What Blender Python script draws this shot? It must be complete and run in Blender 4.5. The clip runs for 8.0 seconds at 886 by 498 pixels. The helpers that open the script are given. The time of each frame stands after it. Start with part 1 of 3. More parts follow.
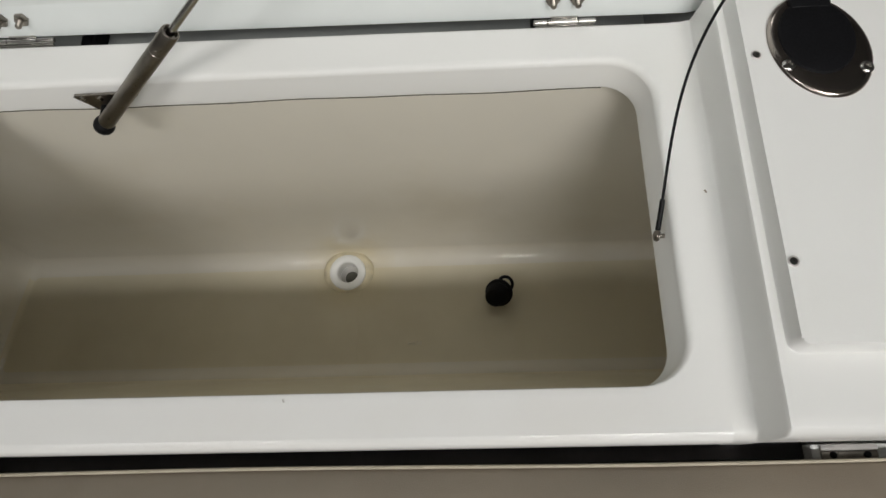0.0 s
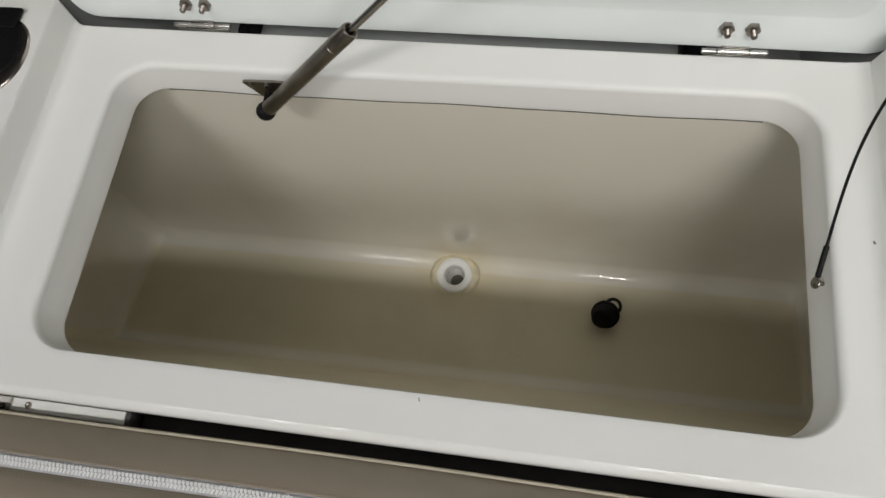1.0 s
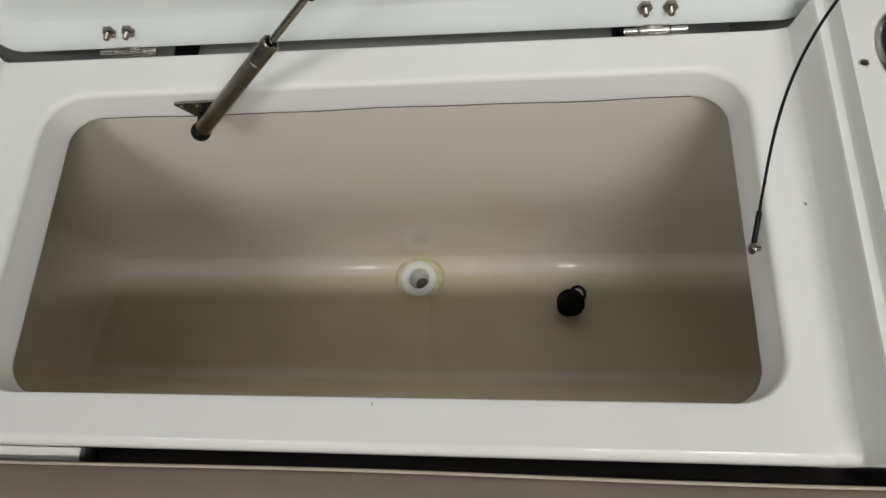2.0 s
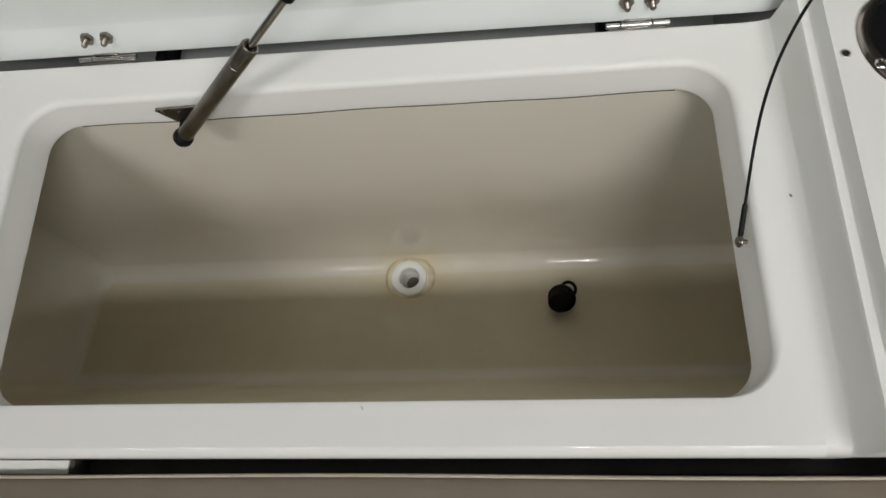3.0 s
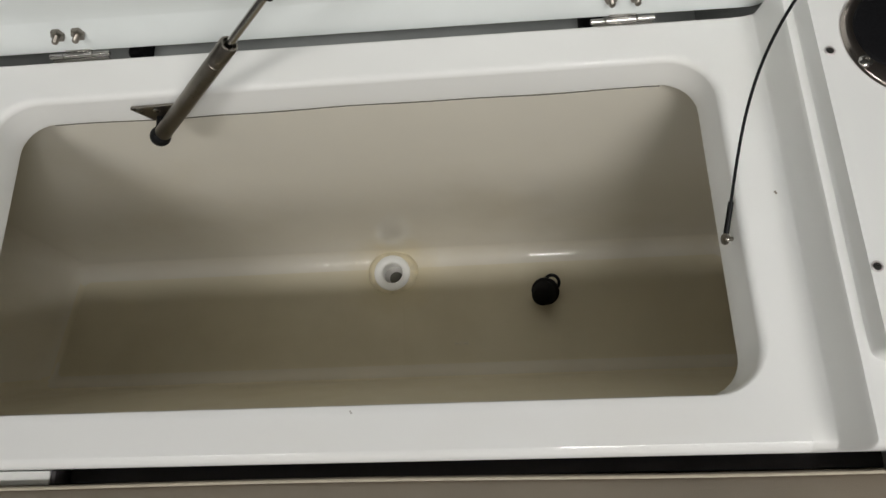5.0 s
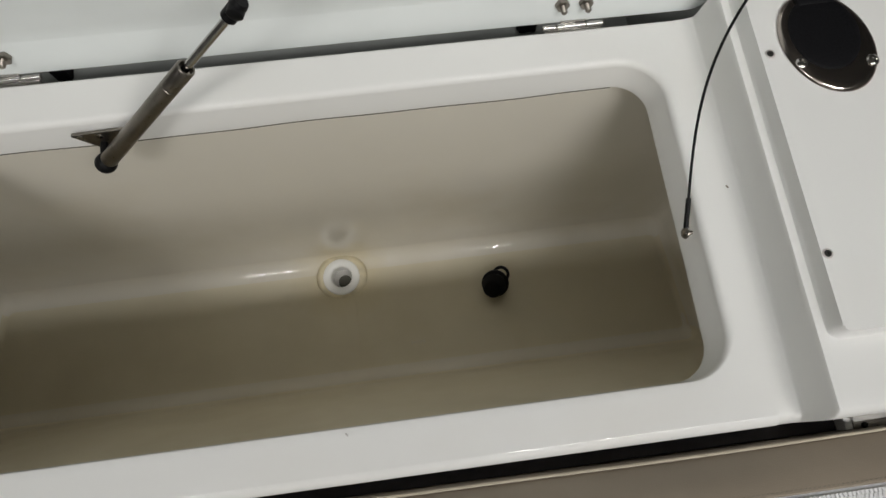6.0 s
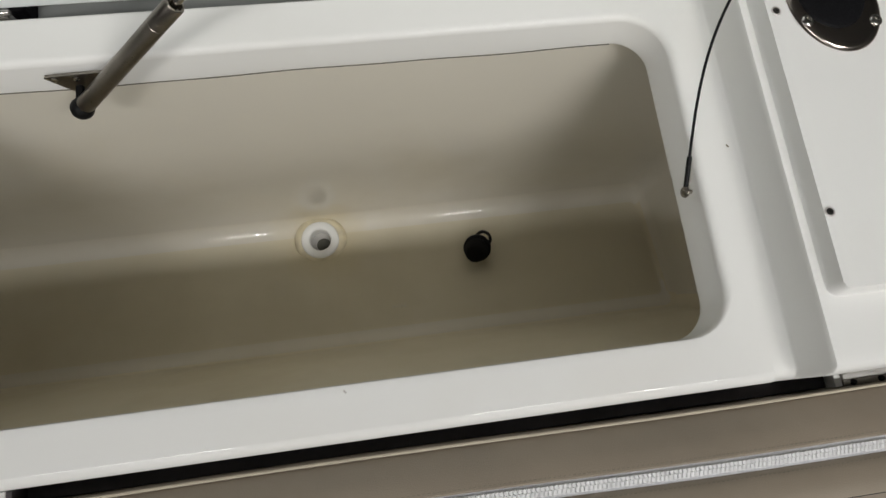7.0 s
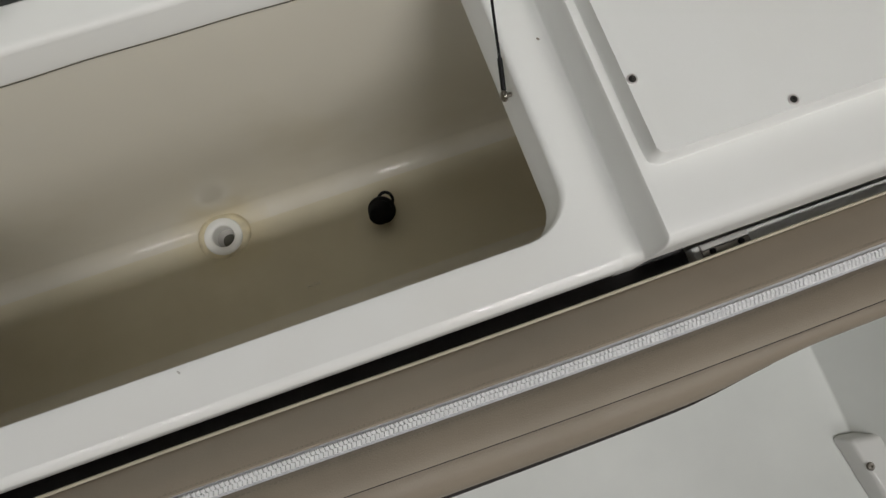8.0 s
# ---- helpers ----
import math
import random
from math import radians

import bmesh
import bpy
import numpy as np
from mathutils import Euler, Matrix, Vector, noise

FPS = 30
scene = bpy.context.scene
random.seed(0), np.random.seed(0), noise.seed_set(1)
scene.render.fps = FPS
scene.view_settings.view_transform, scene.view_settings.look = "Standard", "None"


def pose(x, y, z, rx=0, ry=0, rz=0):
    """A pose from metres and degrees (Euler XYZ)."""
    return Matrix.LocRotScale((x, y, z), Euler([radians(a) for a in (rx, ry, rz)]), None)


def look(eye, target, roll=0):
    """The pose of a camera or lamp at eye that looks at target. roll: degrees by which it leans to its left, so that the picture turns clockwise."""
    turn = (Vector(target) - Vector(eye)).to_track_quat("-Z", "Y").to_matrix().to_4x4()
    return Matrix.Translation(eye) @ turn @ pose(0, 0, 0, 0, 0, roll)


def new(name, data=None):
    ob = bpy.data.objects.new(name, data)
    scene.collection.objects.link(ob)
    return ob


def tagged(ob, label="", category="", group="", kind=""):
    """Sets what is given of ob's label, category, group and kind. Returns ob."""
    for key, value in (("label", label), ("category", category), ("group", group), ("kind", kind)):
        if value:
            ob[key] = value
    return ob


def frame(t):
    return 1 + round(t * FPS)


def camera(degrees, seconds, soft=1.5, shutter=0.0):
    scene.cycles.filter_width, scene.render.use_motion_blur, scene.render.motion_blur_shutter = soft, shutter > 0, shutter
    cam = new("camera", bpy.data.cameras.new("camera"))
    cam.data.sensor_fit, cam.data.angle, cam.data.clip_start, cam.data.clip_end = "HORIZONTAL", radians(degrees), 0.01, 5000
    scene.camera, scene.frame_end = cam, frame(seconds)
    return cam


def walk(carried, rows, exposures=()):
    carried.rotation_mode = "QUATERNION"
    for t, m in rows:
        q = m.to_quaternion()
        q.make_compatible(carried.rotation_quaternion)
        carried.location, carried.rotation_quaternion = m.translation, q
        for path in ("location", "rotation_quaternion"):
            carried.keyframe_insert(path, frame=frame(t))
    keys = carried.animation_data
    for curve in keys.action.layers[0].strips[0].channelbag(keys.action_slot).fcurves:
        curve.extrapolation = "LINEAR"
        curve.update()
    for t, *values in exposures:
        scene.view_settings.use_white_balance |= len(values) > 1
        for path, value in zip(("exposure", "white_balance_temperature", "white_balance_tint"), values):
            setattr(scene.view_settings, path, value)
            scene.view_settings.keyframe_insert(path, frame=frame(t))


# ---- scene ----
cam = camera(68.0, 8.0)
PATH = [
    (0, (0.225, -0.078, 0.582), (0.14, 0.583, -1.303), -8.7),
    (0.5, (0.213, -0.078, 0.58), (0.13, 0.58, -1.307), -8.3),
    (0.7, (0.18, -0.078, 0.591), (0.028, 0.596, -1.286), -10.9),
    (1, (0.151, -0.076, 0.594), (-0.139, 0.583, -1.272), -17.3),
    (1.2, (0.151, -0.074, 0.594), (-0.156, 0.588, -1.268), -17.7),
    (1.5, (0.171, -0.077, 0.597), (-0.135, 0.593, -1.262), -18.8),
    (2, (0.192, -0.079, 0.587), (-0.052, 0.603, -1.278), -19.1),
    (2.2, (0.201, -0.077, 0.586), (-0.039, 0.605, -1.279), -19.8),
    (3.5, (0.196, -0.073, 0.583), (-0.02, 0.586, -1.293), -19.2),
    (4, (0.198, -0.073, 0.581), (-0.021, 0.574, -1.299), -19.2),
    (5.3, (0.18, -0.049, 0.587), (0.09, 0.566, -1.313), -12.1),
    (5.5, (0.165, -0.042, 0.59), (0.161, 0.551, -1.32), -6.3),
    (5.8, (0.145, -0.036, 0.594), (0.203, 0.542, -1.32), -1.3),
    (6, (0.132, -0.028, 0.602), (0.228, 0.531, -1.316), 2.4),
    (6.5, (0.096, -0.018, 0.592), (0.271, 0.515, -1.328), 13.0),
    (7, (0.095, -0.036, 0.58), (0.3, 0.432, -1.353), 16.5),
    (7.3, (0.116, -0.059, 0.587), (0.305, 0.404, -1.349), 11.2),
    (7.5, (0.141, -0.077, 0.587), (0.338, 0.387, -1.349), 9.9),
    (7.8, (0.213, -0.104, 0.564), (0.415, 0.355, -1.372), 5.3),
    (8, (0.244, -0.104, 0.554), (0.429, 0.314, -1.393), 4.3),
]
walk(cam, [(t, look(eye, target, roll)) for t, eye, target, roll in PATH],
     [(0.0, -0.24), (1.5, -0.30), (2.2, -0.31), (4.2, -0.25), (5.5, -0.31), (6.0, -0.36), (7.0, -0.25), (7.5, -0.26), (8.0, -0.48)])

# ---- light: strip lamps under the ceiling, tilted towards the locker, and three added fill lamps, in a plain closed room ----
world = bpy.data.worlds.new("world")
scene.world = world
world.use_nodes = True
world.node_tree.nodes["Background"].inputs[0].default_value = (0.8, 0.9, 1.0, 1)
world.node_tree.nodes["Background"].inputs[1].default_value = 0.05
# the strips' tilt and narrow spread are made up, to dim the front rim
for lx, ly, lz, length, depth, watts, aim, spread in ((-0.88, -0.82, 1.65, 0.84, 0.12, 8.6, 48, 112), (0.86, -0.82, 1.65, 0.98, 0.12, 12.4, 48, 112),
                                                      # added unseen fill: two broad lamps for floor and cushion, one
                                                      # beyond the lid
                                                      (-0.7, -2.2, 1.8, 0.8, 0.9, 7.5, 15, 180), (0.8, -2.2, 1.8, 0.8, 0.9, 14.5, 8, 180),
                                                      (0.1, 1.55, 1.2, 0.9, 0.06, 3.0, 0, 180)):
    lamp = bpy.data.lights.new("strip_and_fill_lamp", "AREA")
    lamp.shape, lamp.size, lamp.size_y = "RECTANGLE", length, depth
    lamp.energy, lamp.color, lamp.spread = watts, (1.0, 0.980, 0.958), radians(spread)
    lo = new("strip_and_fill_lamp", lamp)
    lo.matrix_world = pose(lx, ly, lz, aim)


# ---- materials ----
def material(name, base, rough=0.5, metal=0.0, coat=0.0, vary=0.06, scale=9.0, bump=0.0, bump_scale=400.0,
             stain=None, stain_amount=0.0, stain_scale=5.0, spec=0.5):
    m = bpy.data.materials.new(name)
    m.use_nodes = True
    nt = m.node_tree
    b = nt.nodes["Principled BSDF"]
    b.inputs["Metallic"].default_value = metal
    b.inputs["Coat Weight"].default_value = coat
    b.inputs["Coat Roughness"].default_value = 0.045
    b.inputs["Specular IOR Level"].default_value = spec
    tc = nt.nodes.new("ShaderNodeTexCoord")

    def noise_tex(s, detail=4.0):
        n = nt.nodes.new("ShaderNodeTexNoise")
        n.inputs["Scale"].default_value, n.inputs["Detail"].default_value = s, detail
        nt.links.new(tc.outputs["Object"], n.inputs["Vector"])
        return n

    def ramp(src, lo, hi, p0=0.3, p1=0.7):
        r = nt.nodes.new("ShaderNodeValToRGB")
        r.color_ramp.elements[0].position, r.color_ramp.elements[1].position = p0, p1
        r.color_ramp.elements[0].color, r.color_ramp.elements[1].color = (*lo, 1), (*hi, 1)
        nt.links.new(src, r.inputs[0])
        return r.outputs[0]

    big = noise_tex(scale)
    colour = ramp(big.outputs[0], [c * (1 - vary) for c in base], [min(1, c * (1 + vary * 0.6)) for c in base])
    if stain:
        s = noise_tex(stain_scale, 6.0)
        mask = ramp(s.outputs[0], (0, 0, 0), (stain_amount,) * 3, 0.5, 0.75)
        mix = nt.nodes.new("ShaderNodeMix")
        mix.data_type = "RGBA"
        nt.links.new(mask, mix.inputs[0])
        nt.links.new(colour, mix.inputs[6])
        mix.inputs[7].default_value = (*stain, 1)
        colour = mix.outputs[2]
    nt.links.new(colour, b.inputs["Base Color"])
    fine = noise_tex(scale * 7)
    rr = ramp(fine.outputs[0], (rough * 0.8,) * 3, (min(1, rough * 1.2),) * 3)
    nt.links.new(rr, b.inputs["Roughness"])
    if bump:
        bn = noise_tex(bump_scale, 3.0)
        bp = nt.nodes.new("ShaderNodeBump")
        bp.inputs["Strength"].default_value, bp.inputs["Distance"].default_value = bump, 0.001
        nt.links.new(bn.outputs[0], bp.inputs["Height"])
        nt.links.new(bp.outputs[0], b.inputs["Normal"])
        nt.links.new(bp.outputs[0], b.inputs["Coat Normal"])
    return m


GEL = material("white_gelcoat", (0.803, 0.803, 0.778), 0.45, coat=0.22, vary=0.02, scale=3, spec=0.3,
               stain=(0.68, 0.65, 0.58), stain_amount=0.2)
LINER = material("cream_gelcoat", (0.755, 0.72, 0.632), 0.5, coat=1.0, vary=0.04, scale=3, spec=0.25, bump=0.07, bump_scale=9,
                 stain=(0.56, 0.50, 0.36), stain_amount=0.4, stain_scale=4)
# duller from wear; the darker base also holds the shade low in the liner
WORNSHADE = material("worn_shaded_gelcoat", (0.71, 0.655, 0.51), 0.5, coat=0.3, vary=0.05, scale=3, spec=0.25, bump=0.10, bump_scale=9,
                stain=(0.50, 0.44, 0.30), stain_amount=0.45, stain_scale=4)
LINER.node_tree.nodes["Principled BSDF"].inputs["Coat Roughness"].default_value = 0.05
WORNSHADE.node_tree.nodes["Principled BSDF"].inputs["Coat Roughness"].default_value = 0.3
LINER.node_tree.nodes["Principled BSDF"].inputs["Coat IOR"].default_value = 1.52
LIDGEL = material("lid_gelcoat", (0.775, 0.812, 0.798), 0.35, coat=0.2, vary=0.04, bump=0.05, bump_scale=40)


def drain_stain(m, centre, tint):
    """A yellowed tide mark round the drain, broken up by noise."""
    nt = m.node_tree
    b = nt.nodes["Principled BSDF"]
    old = b.inputs["Base Color"].links[0].from_socket
    tc = nt.nodes.new("ShaderNodeTexCoord")
    far = nt.nodes.new("ShaderNodeVectorMath")
    far.operation = "DISTANCE"
    far.inputs[1].default_value = centre
    nt.links.new(tc.outputs["Object"], far.inputs[0])
    noise = nt.nodes.new("ShaderNodeTexNoise")
    noise.inputs["Scale"].default_value = 28
    nt.links.new(tc.outputs["Object"], noise.inputs["Vector"])
    wob = nt.nodes.new("ShaderNodeMath")
    wob.operation = "MULTIPLY_ADD"
    wob.inputs[1].default_value = 0.05
    nt.links.new(noise.outputs[0], wob.inputs[0])
    nt.links.new(far.outputs["Value"], wob.inputs[2])
    ramp = nt.nodes.new("ShaderNodeValToRGB")
    ramp.color_ramp.elements[0].position, ramp.color_ramp.elements[1].position = 0.06, 0.115
    ramp.color_ramp.elements[0].color, ramp.color_ramp.elements[1].color = (0.55, 0.55, 0.55, 1), (0, 0, 0, 1)
    nt.links.new(wob.outputs[0], ramp.inputs[0])
    mix = nt.nodes.new("ShaderNodeMix")
    mix.data_type = "RGBA"
    nt.links.new(ramp.outputs[0], mix.inputs[0])
    nt.links.new(old, mix.inputs[6])
    mix.inputs[7].default_value = (*tint, 1)
    nt.links.new(mix.outputs[2], b.inputs["Base Color"])


drain_stain(LINER, (0.003, 0.2745, -0.5345), (0.70, 0.61, 0.40))
drain_stain(WORNSHADE, (0.003, 0.2745, -0.5345), (0.64, 0.56, 0.36))
SOLE = material("deck_gelcoat", (0.80, 0.82, 0.79), 0.40, vary=0.04, bump=0.25, bump_scale=500)
VINYL = material("tan_vinyl", (0.285, 0.238, 0.182), 0.55, vary=0.07, scale=6, bump=0.35, bump_scale=900,
                 stain=(0.215, 0.183, 0.145), stain_amount=0.3, stain_scale=8)
PIPING = material("cream_piping", (0.52, 0.465, 0.36), 0.5, vary=0.08, scale=30)
ZIP = material("white_nylon_zip", (0.80, 0.80, 0.80), 0.35, vary=0.05, scale=80)
ZIPTAPE = material("white_zip_tape", (0.66, 0.66, 0.68), 0.8, vary=0.1, scale=200, bump=0.4, bump_scale=1500)
STITCH = material("tan_stitch", (0.24, 0.207, 0.158), 0.8, scale=60)
THREAD = material("dark_thread", (0.018, 0.014, 0.012), 0.8, scale=60)
STEEL = material("stainless_steel", (0.50, 0.485, 0.46), 0.2, metal=1.0, vary=0.10, scale=40)
POLISHED = material("polished_steel", (0.42, 0.37, 0.335), 0.2, metal=1.0, vary=0.08, scale=30)
BRIGHT = material("dull_bright_steel", (0.66, 0.63, 0.61), 0.5, metal=0.85, vary=0.08, scale=60)
DARKSTEEL = material("brushed_dark_steel", (0.27, 0.245, 0.215), 0.33, metal=1.0, vary=0.15, scale=50, bump=0.1, bump_scale=700)
BLACKRUB = material("black_rubber", (0.005, 0.005, 0.006), 0.6, spec=0.16, vary=0.2, scale=60, bump=0.2, bump_scale=500)
BLACKPLA = material("black_plastic", (0.006, 0.006, 0.0065), 0.45, spec=0.18, vary=0.2, scale=60)
CABLE = material("black_coated_cable", (0.006, 0.006, 0.007), 0.6, vary=0.2, scale=100, spec=0.15)
DRAINW = material("white_plastic", (0.86, 0.86, 0.83), 0.35, vary=0.03, scale=40)
SEALANT = material("yellowed_sealant", (0.77, 0.695, 0.50), 0.5, vary=0.18, scale=50)
DARKHOLE = material("dark_outlet", (0.10, 0.095, 0.075), 0.7, scale=60)
PIPEGREY = material("grey_plastic", (0.52, 0.50, 0.47), 0.6, vary=0.1, scale=40)
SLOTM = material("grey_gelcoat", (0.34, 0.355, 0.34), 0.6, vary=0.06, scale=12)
# near black, so the gap's shade is put into the colour
GAPSHADE = material("black_gap_shade", (0.055, 0.050, 0.052), 0.6, vary=0.2, scale=20)
ROOM = material("grey_plaster", (0.33, 0.33, 0.32), 0.9, vary=0.05, scale=2)
CEILM = material("dull_ceiling", (0.33, 0.33, 0.325), 0.9, vary=0.05, scale=2)


# ---- mesh helpers ----
def finish(name, bm, mat, angle=38):
    bmesh.ops.recalc_face_normals(bm, faces=bm.faces[:])
    me = bpy.data.meshes.new(name)
    bm.to_mesh(me)
    bm.free()
    me.materials.append(mat)
    me.polygons.foreach_set("use_smooth", [True] * len(me.polygons))
    me.set_sharp_from_angle(angle=radians(angle))
    return me


def part(name, bm, mat, parent=None, label="", angle=38):
    ob = new(name, finish(name, bm, mat, angle))
    if parent is not None:
        ob.parent = parent
        ob.matrix_parent_inverse = parent.matrix_world.inverted()
    if label:
        tagged(ob, label)
    return ob


def base(name, loc, label, category, group="", kind=""):
    ob = new(name)
    ob.empty_display_size = 0.02
    ob.location = loc
    bpy.context.view_layer.update()
    return tagged(ob, label, category, group, kind)


def loft(bm, loops, cap0=False, cap1=False, closed=True):
    rows = [[bm.verts.new(p) for p in lp] for lp in loops]
    n = len(rows[0])
    for a, b in zip(rows, rows[1:]):
        for i in range(n if closed else n - 1):
            j = (i + 1) % n
            bm.faces.new((a[i], a[j], b[j], b[i]))
    if cap0:
        bm.faces.new(rows[0])
    if cap1:
        bm.faces.new(rows[-1])
    return rows


def rr(x0, x1, y0, y1, r, z, n=8, m=14):
    """A rounded rectangle: n steps a corner, m a side, always the same number of points."""
    r = max(r, 1e-4)
    pts = []
    corners = ((x1 - r, y0 + r, -90), (x1 - r, y1 - r, 0), (x0 + r, y1 - r, 90), (x0 + r, y0 + r, 180))
    for k, (cx, cy, a0) in enumerate(corners):
        arc = [(cx + r * math.cos(radians(a0 + 90 * i / n)), cy + r * math.sin(radians(a0 + 90 * i / n))) for i in range(n + 1)]
        pts += arc
        nx, ny, na = corners[(k + 1) % 4]
        q = (nx + r * math.cos(radians(na)), ny + r * math.sin(radians(na)))
        p = arc[-1]
        pts += [(p[0] + (q[0] - p[0]) * i / m, p[1] + (q[1] - p[1]) * i / m) for i in range(1, m)]
    return [(x, y, z) for x, y in pts]


def lathe(bm, profile, n=32, m=None, cap0=True, cap1=True, sx=1.0, sy=1.0):
    m = m or Matrix()
    loops = [[m @ Vector((sx * r * math.cos(2 * math.pi * i / n), sy * r * math.sin(2 * math.pi * i / n), z)) for i in range(n)]
             for r, z in profile]
    return loft(bm, loops, cap0, cap1)


def axis(a, b):
    """The pose at a whose z axis points to b."""
    a, b = Vector(a), Vector(b)
    return Matrix.Translation(a) @ (b - a).to_track_quat("Z", "Y").to_matrix().to_4x4()


def tube(bm, pts, r, n=10):
    pts = [Vector(p) for p in pts]
    loops, side = [], None
    for i, p in enumerate(pts):
        d = (pts[min(i + 1, len(pts) - 1)] - pts[max(i - 1, 0)]).normalized()
        if side is None:
            side = d.orthogonal().normalized()
        side = (side - d * side.dot(d)).normalized()
        up = d.cross(side)
        loops.append([p + r * (math.cos(2 * math.pi * k / n) * side + math.sin(2 * math.pi * k / n) * up) for k in range(n)])
    loft(bm, loops, True, True)


def block(bm, m, sx, sy, sz, bevel=0.0, seg=2):
    """A box of that size round the origin of m, with rounded edges."""
    vs = bmesh.ops.create_cube(bm, size=1.0, matrix=m @ Matrix.Diagonal((sx, sy, sz, 1)))["verts"]
    if bevel:
        es = list({e for v in vs for e in v.link_edges})
        bmesh.ops.bevel(bm, geom=es, offset=bevel, segments=seg, profile=0.5, affect="EDGES")


def bezier(p0, p1, p2, p3, n):
    p0, p1, p2, p3 = map(Vector, (p0, p1, p2, p3))
    return [(1 - s) ** 3 * p0 + 3 * s * (1 - s) ** 2 * p1 + 3 * s * s * (1 - s) * p2 + s ** 3 * p3 for s in (i / n for i in range(n + 1))]


def smooth(a, b, x):
    t = min(1, max(0, (x - a) / (b - a)))
    return t * t * (3 - 2 * t)


# ---- the moulded rim round the opening ----
OX0, OX1, OY0, OY1 = -0.338, 0.405, -0.003, 0.320     # the opening
RX0, RX1, RY0, RY1 = -0.398, 0.440, -0.044, 0.3685  # the flat of the rim
FRONT = -0.053
LIP = -0.038
FLOOR = lambda y: -0.508 - (y - 0.1) * 0.22
LX0, LX1, LY0, LY1 = -0.635, 0.635, -0.03, 0.331   # the liner at its top


def build_rim():
    bm = bmesh.new()
    loops = [rr(LX0 - 0.02, LX1 + 0.02, LY0 - 0.012, LY1 + 0.02, 0.06, LIP - 0.006)]
    # d: set out on all sides, e: further at the ends, where the lip is drafted
    for d, e, z in ((0.010, 0, -0.005), (0.003, 0, -0.004), (0.0, 0, -0.001), (0.0, 0, 0.003), (0.0022, 0.0018, 0.015), (0.0046, 0.0030, 0.029)):
        loops.append(rr(OX0 - d - e, OX1 + d + e, OY0 - d * 0.25, OY1 + d, 0.0362 + d + e, LIP + z))
    R = 0.008
    for k in range(0, 9):
        a = radians(90 * k / 8)
        d = 0.0048 + R * (1 - math.cos(a))
        loops.append(rr(OX0 - d - 0.003, OX1 + d + 0.003, OY0 - d * 0.25, OY1 + d, 0.040 + d * 0.9, -R + R * math.sin(a)))
    loops.append(rr(OX0 - 0.019, OX1 + 0.019, OY0 - 0.010, OY1 + 0.014, 0.056, 0))
    loops.append(rr(RX0 + 0.004, RX1 - 0.004, RY0 + 0.003, RY1 - 0.003, 0.002, 0))
    loops.append(rr(RX0, RX1, RY0, RY1, 0.0005, 0))
    loft(bm, loops)
    # front roll and back edge
    for ys in (((RY0, 0), (-0.047, -0.0006), (-0.050, -0.002), (-0.0523, -0.005), (FRONT, -0.009), (FRONT, -0.030), (FRONT + 0.004, -0.032), (FRONT + 0.006, -0.026)),
               ((RY1, 0), (0.3700, -0.0006), (0.3710, -0.002), (0.3715, -0.004), (0.3715, -0.030))):
        rows = [[(RX0 + (RX1 - RX0) * i / 40, y, z) for i in range(41)] for y, z in ys]
        loft(bm, rows, closed=False)
    # the trimmed lower edge of the lip is a little uneven
    for v in bm.verts:
        if LIP - 0.0055 < v.co.z < LIP + 0.004 and v.co.y > 0.29:
            v.co.z += 0.0011 * math.sin(17 * v.co.x + 0.6) + 0.0007 * math.sin(43 * v.co.x)
    for v in bm.verts:
        if v.co.z > -0.036:
            v.co.y += 0.008 * (0.36 - v.co.x) * smooth(0.335, 0.366, v.co.y)
    return bm


rim = part("locker_rim", build_rim(), GEL)
tagged(rim, "glossy white moulded gelcoat rim round the locker opening", "rim", kind="structure")

# a dark tube stands for the shadow in the joint between lip and liner along the back
bm = bmesh.new()
tube(bm, [(x, OY1 + 0.0006, LIP - 0.0036 + 0.0011 * math.sin(17 * x + 0.6) + 0.0007 * math.sin(43 * x))
          for x in (OX0 + 0.034 + (OX1 - OX0 - 0.068) * i / 70 for i in range(71))], 0.00055, 6)
tagged(part("lip_shade_line", bm, DARKHOLE), "thin dark line standing for the shadow gap under the lip of the rim", "joint", kind="structure")


